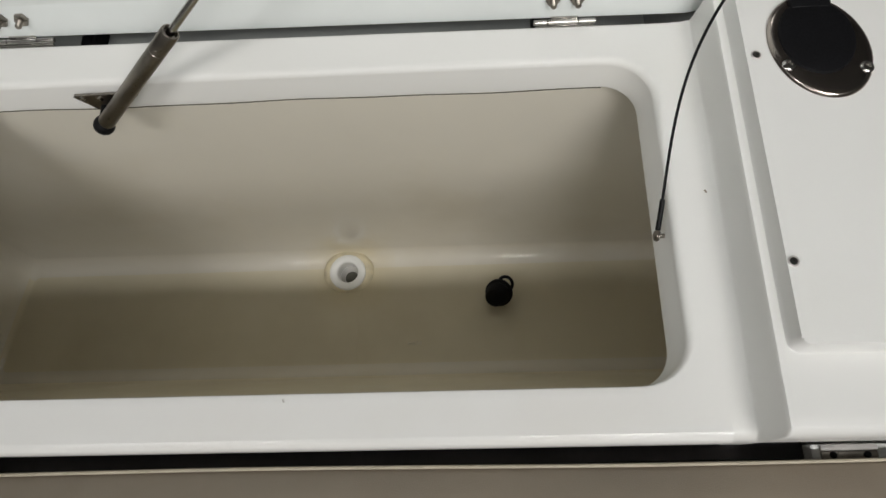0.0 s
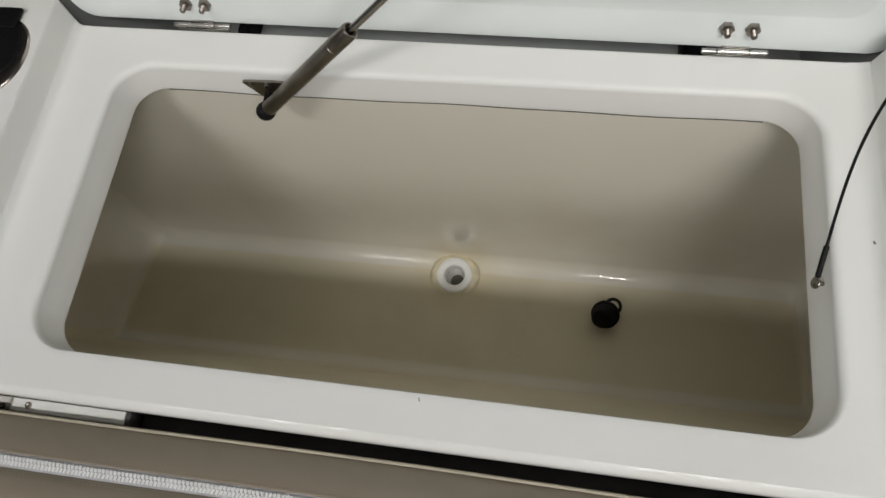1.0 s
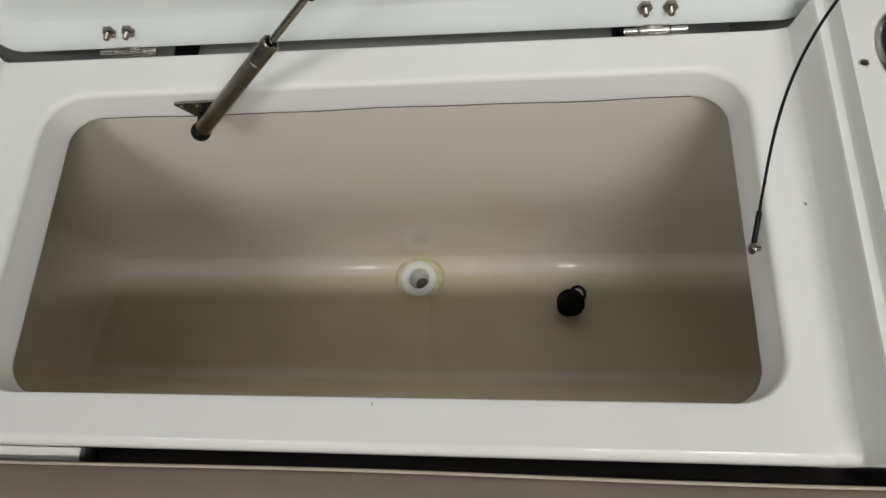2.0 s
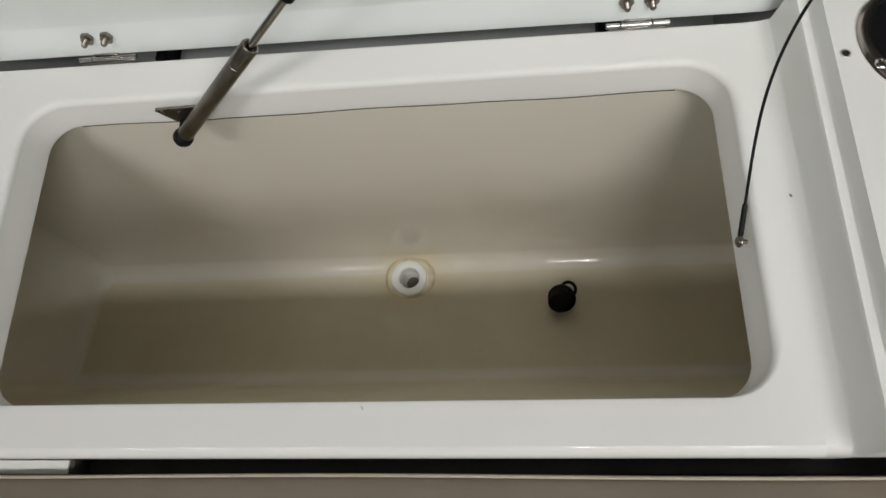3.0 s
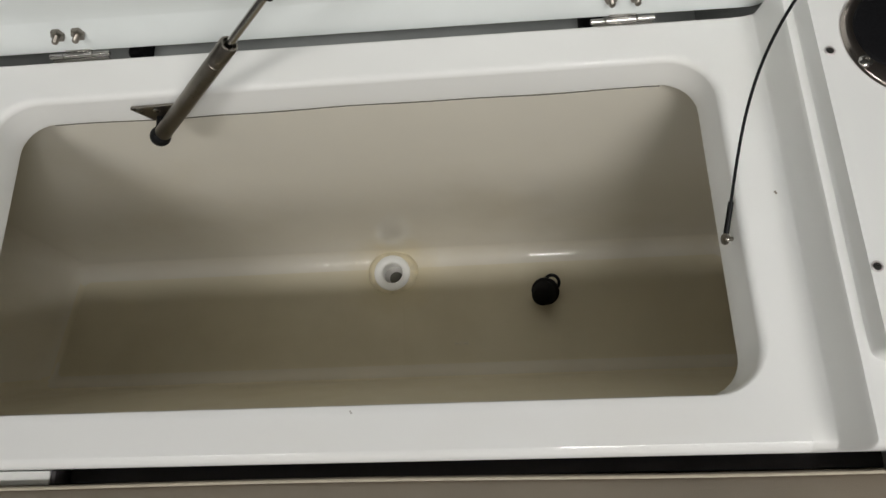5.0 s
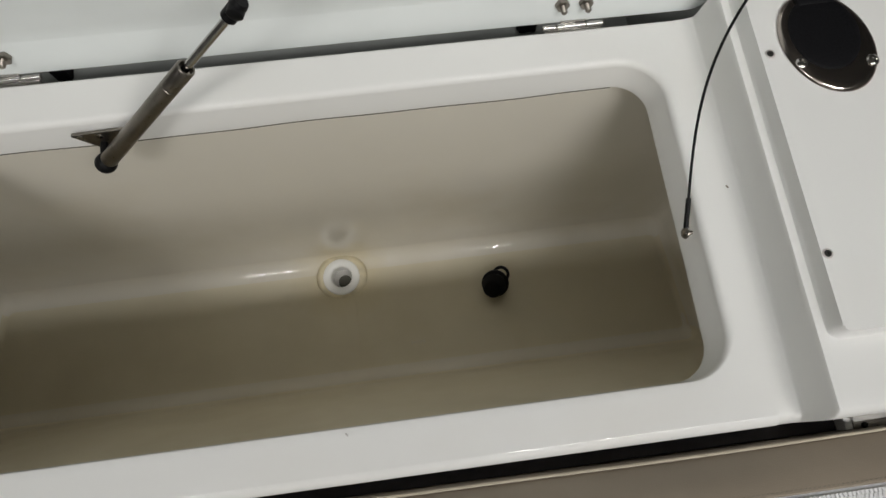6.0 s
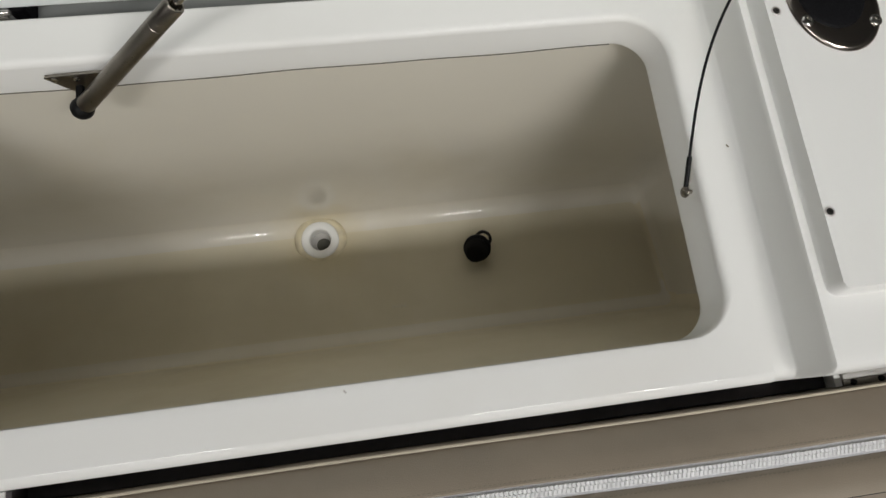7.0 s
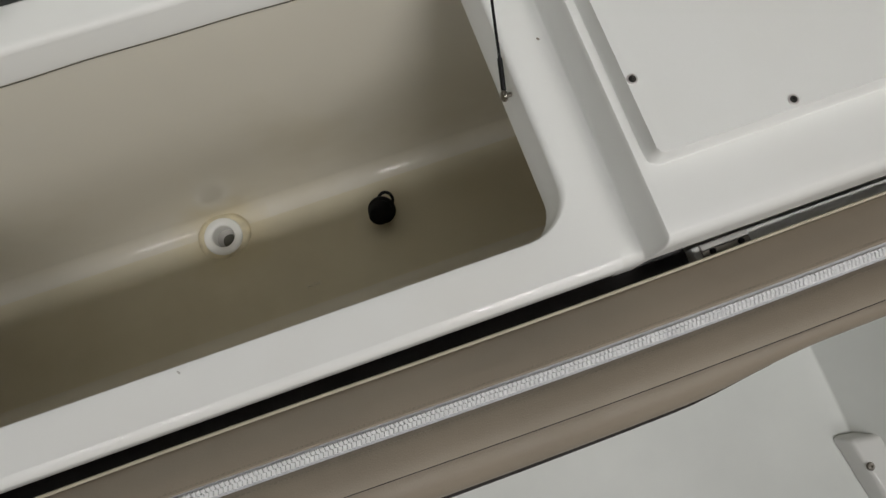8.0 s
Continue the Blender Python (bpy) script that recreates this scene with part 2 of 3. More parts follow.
def side_deck(x_edge, top, ridge, sign):
    """The side deck, a step higher than the rim, with a low raised panel on one side."""
    bm = bmesh.new()
    xs = [0, 0.004, 0.008, 0.012, 0.015, 0.0175, 0.0182, 0.019, 0.020, 0.0208, 0.0215, 0.0225, 0.0232, 0.0238, 0.0245, 0.0255, 0.027, 0.0285, 0.0300, 0.0308, 0.0316, 0.0323, 0.033, 0.0337, 0.0345,
          0.0355, 0.037, 0.0385, 0.040, 0.042, 0.044, 0.047, 0.05, 0.055, 0.06, 0.08, 0.1, 0.15, 0.2, 0.25, 0.3, 0.35, 0.4, 0.5, 0.7, 0.9]
    ys = [RY0 + k for k in (0, 0.01, 0.02, 0.03, 0.04, 0.045, 0.049, 0.0515, 0.0535, 0.0545, 0.0553, 0.0561, 0.0569, 0.0577, 0.0585, 0.0593, 0.0601, 0.0615, 0.064, 0.0665, 0.069, 0.072, 0.076, 0.08, 0.09)]
    ys += [0.06 + 0.02 * k for k in range(15)] + [0.350, 0.360, 0.3660, 0.3712, 0.3716, 0.39, 0.42, 0.46, 0.50, 0.54, 0.58]

    def height(u, y):
        if y > 0.3714 and u < (0.0475 if ridge else 0.0365):
            return -0.30
        # concave foot, steep wall, narrow ledge, then the low step up to the panel
        foot = 0.005 * smooth(0.006, 0.021, u) ** 2
        z = foot + (top - 0.005) * smooth(0.0185, 0.0252, u)
        if ridge:
            du, dy = u - 0.0322, y - 0.0105
            r = 0.012
            qx, qy = r - du, r - dy
            inside = min(du, dy) if (qx <= 0 or qy <= 0) else r - math.hypot(qx, qy)
            z += 0.019 * smooth(0.0010, 0.0048, inside)
        return z

    rows = []
    for y in ys:
        rows.append([(x_edge + sign * u, y, height(u, y)) for u in xs])
    front = []
    for dy, dz in ((0.009, -0.060), (0.0088, -0.018), (0.0082, -0.012), (0.0065, -0.006), (0.0045, -0.0030), (0.002, -0.0008)):
        front.append([(x_edge + sign * u, RY0 - dy, height(u, RY0) + dz) for u in xs])
    loft(bm, front + rows, closed=False)
    # the back end follows the slant of the lid and the skew of the rim's back edge
    for v in bm.verts:
        u = sign * (v.co.x - x_edge)
        v.co.y += (0.008 * (0.36 - x_edge) + (-0.0012 if ridge else -0.0014) + (-0.006 if ridge else 0.014) * smooth(0.012, 0.032, u)) * smooth(0.335, 0.366, v.co.y)
    return bm


deck_r = part("side_deck", side_deck(RX1, 0.051, True, 1), GEL)
tagged(deck_r, "raised white gelcoat side deck with a raised panel", "deck", kind="structure")
deck_l = part("side_deck", side_deck(RX0, 0.036, False, -1), GEL)
tagged(deck_l, "raised white gelcoat side deck beside the locker", "deck", kind="structure")

# the ends of the slot take the same grey as the shelf
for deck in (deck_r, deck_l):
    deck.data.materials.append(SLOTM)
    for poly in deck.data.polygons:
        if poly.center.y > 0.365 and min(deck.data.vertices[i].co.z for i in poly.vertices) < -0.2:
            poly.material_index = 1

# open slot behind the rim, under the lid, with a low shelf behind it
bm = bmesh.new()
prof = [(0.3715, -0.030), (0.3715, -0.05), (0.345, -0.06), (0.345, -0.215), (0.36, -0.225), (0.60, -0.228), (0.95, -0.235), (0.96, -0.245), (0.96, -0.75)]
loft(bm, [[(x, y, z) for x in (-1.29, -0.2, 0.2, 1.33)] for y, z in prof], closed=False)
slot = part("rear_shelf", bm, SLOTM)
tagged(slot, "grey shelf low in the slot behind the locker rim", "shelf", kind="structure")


# ---- the liner ----
def build_liner():
    bm = bmesh.new()
    loops = []

    def lp(x0, x1, y0, y1, r, z, w):
        return [(x, y, z + w * (FLOOR(y) + 0.53)) for x, y, _ in rr(x0, x1, y0, y1, r, 0, n=10, m=26)]

    # the cove is broad along the back, tighter along the front and tightest at the ends
    R, R_FRONT, R_END = 0.034, 0.034, 0.015
    bx0, bx1, by0, by1 = -0.597, 0.592, 0.076, 0.316
    zf = -0.53

    def shell(o):
        out, steps = [], 12
        for k in range(steps + 1):
            s = k / steps
            z = LIP - 0.008 + (zf + R - LIP + 0.008) * s
            out.append(lp(LX0 + (bx0 - LX0) * s - o, LX1 + (bx1 - LX1) * s + o, LY0 + (by0 - LY0) * s - o, LY1 + (by1 - LY1) * s + o,
                          0.05 - 0.026 * s + o, z, smooth(0.3, 1, s)))
        for k in range(1, 13):
            a = radians(90 * k / 12)
            i = 1 - math.cos(a)
            out.append(lp(bx0 + R_END * i - o, bx1 - R_END * i + o, by0 + R_FRONT * i - o, by1 - R * i + o,
                          max(0.024 - R_END * i, 0.006) + o, zf + R - R * math.sin(a) - o * math.sin(a), 1))
        out.append(lp(bx0 + R_END + 0.012, bx1 - R_END - 0.012, by0 + R_FRONT + 0.012, by1 - R - 0.012, 0.006, zf - o, 1))
        return out

    loft(bm, shell(0.0)[::-1] + shell(0.007), cap0=True, cap1=True)
    return bm


liner = part("locker_liner", build_liner(), LINER, angle=60)
tagged(liner, "deep cream gelcoat locker liner with coved glossy corners", "liner", kind="structure")

bm = bmesh.new()
tube(bm, [(0.024 + 0.03 * (0.24 - y), y, FLOOR(y) - 0.0006) for y in (0.242, 0.22, 0.20, 0.18, 0.16, 0.14, 0.12, 0.108)], 0.0010, 6)
bm_seam = bm
# the drain's bore is cut through the cove
DRAIN = Vector((0.003, 0.2745, -0.5345))
TILT_D = Euler((radians(4), 0, 0)).to_matrix().to_4x4()
DM = Matrix.Translation(DRAIN) @ TILT_D
bm = bmesh.new()
lathe(bm, [(0.0215, -0.06), (0.0215, 0.06)], 40, DM)
cutter = new("cutter", finish("cutter", bm, LINER))
mod = liner.modifiers.new("bore", "BOOLEAN")
mod.operation, mod.object, mod.solver = "DIFFERENCE", cutter, "EXACT"
bpy.context.view_layer.update()
cut = bpy.data.meshes.new_from_object(liner.evaluated_get(bpy.context.evaluated_depsgraph_get()))
liner.modifiers.clear()
liner.data = cut
cut.set_sharp_from_angle(angle=radians(60))
# the flat bottom and the front are duller from use, and coloured darker for their shade
cut.materials.append(WORNSHADE)
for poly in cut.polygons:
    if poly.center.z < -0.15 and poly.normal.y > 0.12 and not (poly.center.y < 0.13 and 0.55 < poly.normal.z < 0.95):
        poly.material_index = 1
bpy.data.objects.remove(cutter)
part("mould_seam", bm_seam, WORNSHADE, liner)
# small raised bars added in place of a glint on the floor
bm = bmesh.new()
for dx, w, h in ((-0.0105, 0.0016, 0.007), (-0.0065, 0.0052, 0.0016), (-0.0015, 0.0016, 0.008), (0.0040, 0.0016, 0.008), (0.0070, 0.0045, 0.0016), (0.0105, 0.0016, 0.008)):
    block(bm, Matrix.Translation((0.125 + dx, 0.140, FLOOR(0.140) + 0.0002)) @ Euler((-math.atan(0.22), 0, 0)).to_matrix().to_4x4(), w, h, 0.0016, 0.0005)
part("glint_mark", bm, LINER, liner, "small raised bars standing for a glint")

# ---- front face under the rim: white ledges either side of a dark recess behind the backrest ----
bm = bmesh.new()
block(bm, pose(-0.732, -0.0603, -0.247), 1.00, 0.0126, 0.446, 0.0012)
block(bm, pose(-0.800, -0.043, -0.270), 1.00, 0.020, 0.40, 0.002)
block(bm, pose(1.015, -0.0603, -0.261), 1.00, 0.0126, 0.46, 0.002)
block(bm, pose(1.02, -0.043, -0.270), 1.00, 0.020, 0.40, 0.002)
wf = part("wall_front", bm, GEL)
tagged(wf, "white gelcoat face and ledge below the locker rim", "wall", kind="structure")
# added black board: stands for the deep shade of the gap
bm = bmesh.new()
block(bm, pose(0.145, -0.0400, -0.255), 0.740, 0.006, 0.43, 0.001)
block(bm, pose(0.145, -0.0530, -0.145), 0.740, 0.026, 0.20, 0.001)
bb = part("gap_shade_board", bm, GAPSHADE)
tagged(bb, "black board standing for the shade in the gap under the rim", "board", kind="structure")

# black end piece, carrying the same painted shade to the recess end
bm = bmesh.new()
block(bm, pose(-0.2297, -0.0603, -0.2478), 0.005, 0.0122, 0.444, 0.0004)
tagged(part("recess_end", bm, GAPSHADE), "black end piece standing for shade in the recess under the rim", "board", kind="structure")

# ---- cockpit sole ----
SOLE_Z = -0.47
bm = bmesh.new()
loft(bm, [[(x, y, SOLE_Z) for x in (-3.0, -1.5, 0.0, 0.80)] for y in (-3.0, -1.5, -0.6, -0.022)], closed=False)
loft(bm, [[(0.80, y, SOLE_Z), (0.826, y, SOLE_Z), (0.8285, y, SOLE_Z + 0.001), (0.8305, y, SOLE_Z + 0.003), (0.880, y, SOLE_Z + 0.10), (0.930, y, SOLE_Z + 0.20),
          (0.942, y, SOLE_Z + 0.22), (0.96, y, SOLE_Z + 0.23), (3.0, y, SOLE_Z + 0.23)] for y in (-3.0, -1.5, -0.6, -0.022)], closed=False)
sole = part("floor", bm, SOLE)
tagged(sole, "pale greenish white moulded cockpit floor", "floor", kind="structure")
step = base("moulded_step", (0.90, -0.55, SOLE_Z), "white moulded step with rounded glossy edges on the cockpit floor", "step")
bm = bmesh.new()
foot = [(0.796, -0.354), (1.06, -0.395), (1.06, -0.87), (0.864, -0.87)]
crest = [(0.803, -0.361), (1.06, -0.401), (1.06, -0.87), (0.871, -0.87)]
loft(bm, [[(x, y, SOLE_Z - 0.002) for x, y in foot], [(x, y, SOLE_Z + 0.036) for x, y in crest]], True, True)
bmesh.ops.bevel(bm, geom=bm.edges[:], offset=0.007, segments=4, profile=0.5, affect="EDGES")
part("body", bm, GEL, step)
bm = bmesh.new()
lathe(bm, [(0.0062, 0.0), (0.0062, 0.0012), (0.0048, 0.0026), (0.002, 0.0026), (0.0016, 0.001)], 16, pose(0.813, -0.403, SOLE_Z + 0.0358))
part("screw", bm, DARKSTEEL, step, "dark screw head")


# ---- room ----
def room_panel(name, m, sx, sy, mat, label, cat):
    bm = bmesh.new()
    block(bm, m, sx, sy, 0.1)
    return tagged(part(name, bm, mat), label, cat, kind="structure")


# unseen slab, added to stop world light leaking in from below
room_panel("light_block_slab", pose(0, 0, -0.80), 6.4, 6.4, ROOM, "plain grey unseen slab that blocks light from below", "floor")
room_panel("ceiling", pose(0, 0, 2.05), 6.4, 6.4, CEILM, "plain dull ceiling of the building", "ceiling")
room_panel("wall_north", pose(0, 3.05, 0.4, 90), 6.4, 3.4, ROOM, "plain grey building wall", "wall")
room_panel("wall_south", pose(0, -3.05, 0.4, 90), 6.4, 3.4, ROOM, "plain grey building wall", "wall")
room_panel("wall_east", pose(3.05, 0, 0.4, 0, 90), 3.4, 6.4, ROOM, "plain grey building wall", "wall")
room_panel("wall_west", pose(-3.05, 0, 0.4, 0, 90), 3.4, 6.4, ROOM, "plain grey building wall", "wall")


# ---- lid ----
LID_X0, LID_X1 = -0.415, 0.482
lid = base("locker_lid", (0.03, 0.395, 0.005), "white gelcoat locker lid hinged open and standing upright", "lid")


def lid_loop(inset, r, y):
    return [(x, y, z) for x, z, _ in rr(LID_X0 + inset, LID_X1 - inset, 0.001 + inset, 0.45 - inset, r, 0, n=8, m=10)]


SKEW = 0.011  # the back edge runs a little askew


def lean(p):
    # the lid leans back a little beyond upright
    x, y, z = p
    return (x, y + 0.13 * z + SKEW * (0.33 - x), z)


bm = bmesh.new()
ring = [(0.0, 0.027, 0.4035), (0.0, 0.027, 0.3835), (0.0012, 0.026, 0.3800), (0.004, 0.025, 0.3787), (0.030, 0.024, 0.3845), (0.038, 0.024, 0.3860), (0.046, 0.024, 0.3860),
        (0.056, 0.024, 0.3835), (0.08, 0.024, 0.3795), (0.13, 0.024, 0.3765)]
rows = [[lean(p) for p in lid_loop(i, r, y)] for i, r, y in ring]
loft(bm, rows[:6], cap0=True)
part("flange", bm, LIDGEL, lid)
bm = bmesh.new()
loft(bm, rows[5:], cap1=True)
part("inner_panel", bm, LIDGEL, lid)


def hinge(x0, x1, name_label):
    h = base("hinge", ((x0 + x1) / 2, 0.381, 0.0), name_label, "hinge", "lid hinges")
    L = (x1 - x0)
    y, z, r = 0.3755 + SKEW * (0.33 - x0), 0.0005, 0.0030
    cuts = [0.0, 0.235, 0.72, 1.0]
    for k in range(3):
        a, b = x0 + L * cuts[k] + 0.0004, x0 + L * cuts[k + 1] - 0.0004
        bm = bmesh.new()
        lathe(bm, [(r - 0.0006, 0), (r, 0.0006), (r, b - a - 0.0006), (r - 0.0006, b - a)], 16, axis((a, y, z), (b, y, z)))
        part("knuckle", bm, STEEL, h)
    bm = bmesh.new()
    block(bm, pose((x0 + x1) / 2, y - 0.0030, -0.014), L * 0.92, 0.002, 0.026, 0.0005)
    part("lower_leaf", bm, STEEL, h)
    bm = bmesh.new()
    block(bm, pose((x0 + x1) / 2, y + 0.003, 0.0025), L * 0.42, 0.0024, 0.006, 0.0005)
    part("upper_leaf", bm, STEEL, h)
    return h


hinge(0.298, 0.364, "stainless steel butt hinge joining the lid and rim")
hinge(-0.293, -0.223, "stainless steel butt hinge joining the lid and rim")


def bolt(x, z):
    y = 0.3792 + 0.20 * (z - 0.006) + 0.13 * z + SKEW * (0.33 - x)
    b = base("bolt", (x, y, z), "stainless hex nut and bolt end on the lid", "bolt", "lid hinge bolts")
    m = axis((x, y + 0.001, z), (x - 0.0002, y - 0.02, z + 0.004))
    bm = bmesh.new()
    lathe(bm, [(0.0072, 0.0), (0.0076, 0.0008), (0.0076, 0.0045), (0.0066, 0.0058)], 6, m)
    part("nut", bm, DARKSTEEL, b)
    bm = bmesh.new()
    prof = [(0.0033, 0.006)]
    for k in range(8):
        prof += [(0.0033, 0.0065 + k * 0.0010), (0.0027, 0.0070 + k * 0.0010)]
    prof += [(0.0022, 0.0148)]
    lathe(bm, prof, 12, m)
    part("thread", bm, DARKSTEEL, b)
    return b


for bx in (0.317, 0.342, -0.269, -0.246):
    bolt(bx, 0.0245)


def bumper(x0, x1, label, seed):
    rnd = random.Random(seed)
    bm = bmesh.new()
    block(bm, pose((x0 + x1) / 2, 0.548, -0.209), x1 - x0, 0.05, 0.036, 0.005, 3)
    for v in bm.verts:
        v.co += Vector((rnd.uniform(-1, 1), rnd.uniform(-1, 0) * 0.5, rnd.uniform(-1, 1))) * 0.002
    return tagged(part("rubber_pad", bm, BLACKRUB), label, "pad", "rubber pads in the slot")


bumper(0.324, 0.352, "black rubber pad on the rear shelf behind a hinge", 3)
bumper(-0.332, -0.312, "torn black rubber pad on the rear shelf", 8)

# ---- gas strut ----
S0, S1, S2 = Vector((-0.174, 0.295, -0.036)), Vector((-0.045, 0.315, 0.090)), Vector((0.010, 0.3235, 0.1437))
strut = base("gas_strut", S0, "brushed steel gas strut holding the lid open", "gas strut")
sm = axis(S0, S1)
LB = (S1 - S0).length
bm = bmesh.new()
lathe(bm, [(0.0050, 0.006), (0.0084, 0.008), (0.0088, 0.010), (0.0088, LB - 0.032), (0.0083, LB - 0.0315), (0.0083, LB - 0.0295), (0.0088, LB - 0.029),
           (0.0088, LB - 0.0015), (0.0080, LB), (0.0066, LB), (0.0062, LB - 0.006), (0.0035, LB - 0.007)], 32, sm)
part("cylinder", bm, DARKSTEEL, strut)
bm = bmesh.new()
LR = (S2 - S0).length
lathe(bm, [(0.0038, LB - 0.010), (0.0038, LR)], 20, sm)
part("rod", bm, STEEL, strut, "bright steel rod")
bm = bmesh.new()
prof = [(0.0112 * math.sin(a), 0.0010 - 0.0112 * math.cos(a)) for a in (radians(12 * k) for k in range(1, 12))]
lathe(bm, prof + [(0.0080, 0.0105), (0.0060, 0.012)], 24, sm)
part("lower_socket", bm, BLACKPLA, strut, "black plastic ball socket")
bm = bmesh.new()
lathe(bm, [(0.005, LR - 0.006), (0.0072, LR - 0.004), (0.0075, LR + 0.014), (0.006, LR + 0.018)], 20, sm)
lathe(bm, [(0.004, -0.010), (0.0072, -0.008), (0.0075, 0.006), (0.005, 0.009)], 20, axis(sm @ Vector((0, 0, LR + 0.010)), sm @ Vector((0, 0, LR + 0.010)) + Vector((0.3, 1, 0.0))))
part("upper_socket", bm, BLACKPLA, strut, "black plastic ball socket")
bm = bmesh.new()
q = sm @ Vector((0, 0, LR + 0.010))
lathe(bm, [(0.0035, 0), (0.0035, 0.068)], 12, axis(q, q + Vector((0, 1, 0))))
lathe(bm, [(0.013, 0.064), (0.013, 0.069)], 16, axis(q, q + Vector((0, 1, 0))))
part("upper_stud", bm, STEEL, strut)

bracket = base("strut_bracket", (-0.165, 0.312, -0.006), "dark steel triangular bracket screwed inside the locker lip", "bracket")
bm = bmesh.new()
outline = [(-0.1985, -0.0125), (-0.1965, -0.0105), (-0.128, -0.0085), (-0.128, -0.014), (-0.146, -0.028), (-0.156, -0.041), (-0.168, -0.0465), (-0.180, -0.043), (-0.187, -0.032), (-0.195, -0.018)]
loft(bm, [[(x, 0.3196, z) for x, z in outline], [(x, 0.3168, z) for x, z in outline]], True, True)
part("plate", bm, DARKSTEEL, bracket)
for sx, sz in ((-0.190, -0.0148), (-0.171, -0.0165), (-0.145, -0.015)):
    bm = bmesh.new()
    lathe(bm, [(0.0036, 0), (0.0034, 0.0012), (0.0022, 0.0020)], 12, axis((sx, 0.3172, sz), (sx, 0.2, sz)))
    part("screw", bm, STEEL, bracket)
bm = bmesh.new()
lathe(bm, [(0.004, 0), (0.004, 0.021)], 12, axis((-0.174, 0.3175, -0.032), (-0.174, 0.2, -0.036)))
part("ball_stud", bm, BLACKPLA, bracket)

# ---- lid cable ----
cable = base("lid_cable", (0.4, 0.133, -0.013), "thin black coated wire lanyard from rim to lid", "cable")
pts = bezier((0.402, 0.141, -0.008), (0.421, 0.234, 0.027), (0.409, 0.287, 0.084), (0.485, 0.335, 0.168), 40)
pts += bezier((0.485, 0.335, 0.168), (0.525, 0.36, 0.21), (0.50, 0.38, 0.34), (0.43, 0.412, 0.40), 24)[1:]
bm = bmesh.new()
tube(bm, pts, 0.0014, 10)
part("wire", bm, CABLE, cable)
bm = bmesh.new()
tube(bm, [pts[0], pts[2], pts[4]], 0.0025, 12)
part("ferrule", bm, BLACKPLA, cable)
bm = bmesh.new()
eye_c = Vector((0.4012, 0.1365, -0.0105))
ring_m = axis(eye_c, eye_c + Vector((-1, 0, 0.35)))
n1, n2 = 20, 8
loft(bm, [[ring_m @ Vector(((0.0042 + 0.0015 * math.cos(b)) * math.cos(a), (0.0042 + 0.0015 * math.cos(b)) * math.sin(a), 0.0015 * math.sin(b)))
           for b in (2 * math.pi * j / n2 for j in range(n2))] for a in (2 * math.pi * i / n1 for i in range(n1 + 1))])
part("eye", bm, DARKSTEEL, cable, "small steel eye")
bm = bmesh.new()
lathe(bm, [(0.0022, -0.006), (0.0022, 0.001), (0.0036, 0.001), (0.0034, 0.0026), (0.002, 0.0034)], 14, axis(eye_c + Vector((0.001, 0, 0)), eye_c + Vector((-1, 0, 0.2))))
part("screw", bm, DARKSTEEL, cable)

# ---- drain fitting and its plug ----
drain = base("drain_fitting", DRAIN, "round white plastic drain fitting with yellow stained sealant", "drain")
bm = bmesh.new()
lathe(bm, [(0.0325, -0.022), (0.0325, 0.0005), (0.0315, 0.0028), (0.029, 0.0038), (0.0245, 0.0030), (0.0200, 0.0018), (0.0185, 0.0002), (0.0180, -0.004), (0.0180, -0.040), (0.021, -0.040), (0.021, -0.012)], 48, DM, False, False)
part("flange", bm, DRAINW, drain)
bm = bmesh.new()
lathe(bm, [(0.0470, -0.020), (0.0445, -0.0080), (0.0405, -0.0036), (0.0365, -0.0006), (0.0325, 0.0002), (0.0323, -0.020)], 48, DM, False, False)
part("sealant_ring", bm, SEALANT, drain, "yellowed sealant ring")
bm = bmesh.new()
lathe(bm, [(0.0179, 0.0), (0.0179, 0.002)], 32, DM @ pose(0, 0, -0.030))
pipe = part("pipe", bm, PIPEGREY, drain, "grey pipe in the bore")
bm = bmesh.new()
lathe(bm, [(0.0120, 0.0), (0.0120, 0.0015)], 28, DM @ pose(0.0035, -0.0045, -0.0278))
part("outlet", bm, DARKHOLE, pipe, "dark outlet hole")

PX, PY = 0.268, 0.220
plug = base("drain_plug", (PX, PY, FLOOR(PY)), "black rubber drain plug with a ring handle lying loose", "plug")
ax = Vector((-0.30, -0.50, 0.81)).normalized()
pc = Vector((PX, PY, FLOOR(PY) + 0.0235))
pmx = axis(pc - ax * 0.016, pc + ax) @ Matrix.Scale(1.08, 4)
bm = bmesh.new()
prof = [(0.016, 0.0), (0.0208, 0.0012), (0.0222, 0.003), (0.0222, 0.0075), (0.0210, 0.0090), (0.0182, 0.0102)]
for k in range(4):
    z = 0.012 + 0.0052 * k
    prof += [(0.0188 - 0.0012 * k, z + 0.001), (0.0195 - 0.0012 * k, z + 0.0026), (0.0184 - 0.0012 * k, z + 0.0042)]
prof += [(0.0130, 0.0345), (0.0085, 0.0355)]
lathe(bm, prof, 32, pmx)
part("stopper", bm, BLACKRUB, plug)
bm = bmesh.new()
rc = pmx @ Vector((0.0, 0.0, -0.002)) + Vector((0.009, 0.009, 0.014))
rm = axis(rc, rc + Vector((-0.35, -0.35, 0.87)))
loft(bm, [[rm @ Vector(((0.0125 + 0.0028 * math.cos(b)) * math.cos(a), (0.0125 + 0.0028 * math.cos(b)) * math.sin(a), 0.0026 * math.sin(b)))
           for b in (2 * math.pi * j / 10 for j in range(10))] for a in (2 * math.pi * i / 28 for i in range(29))])
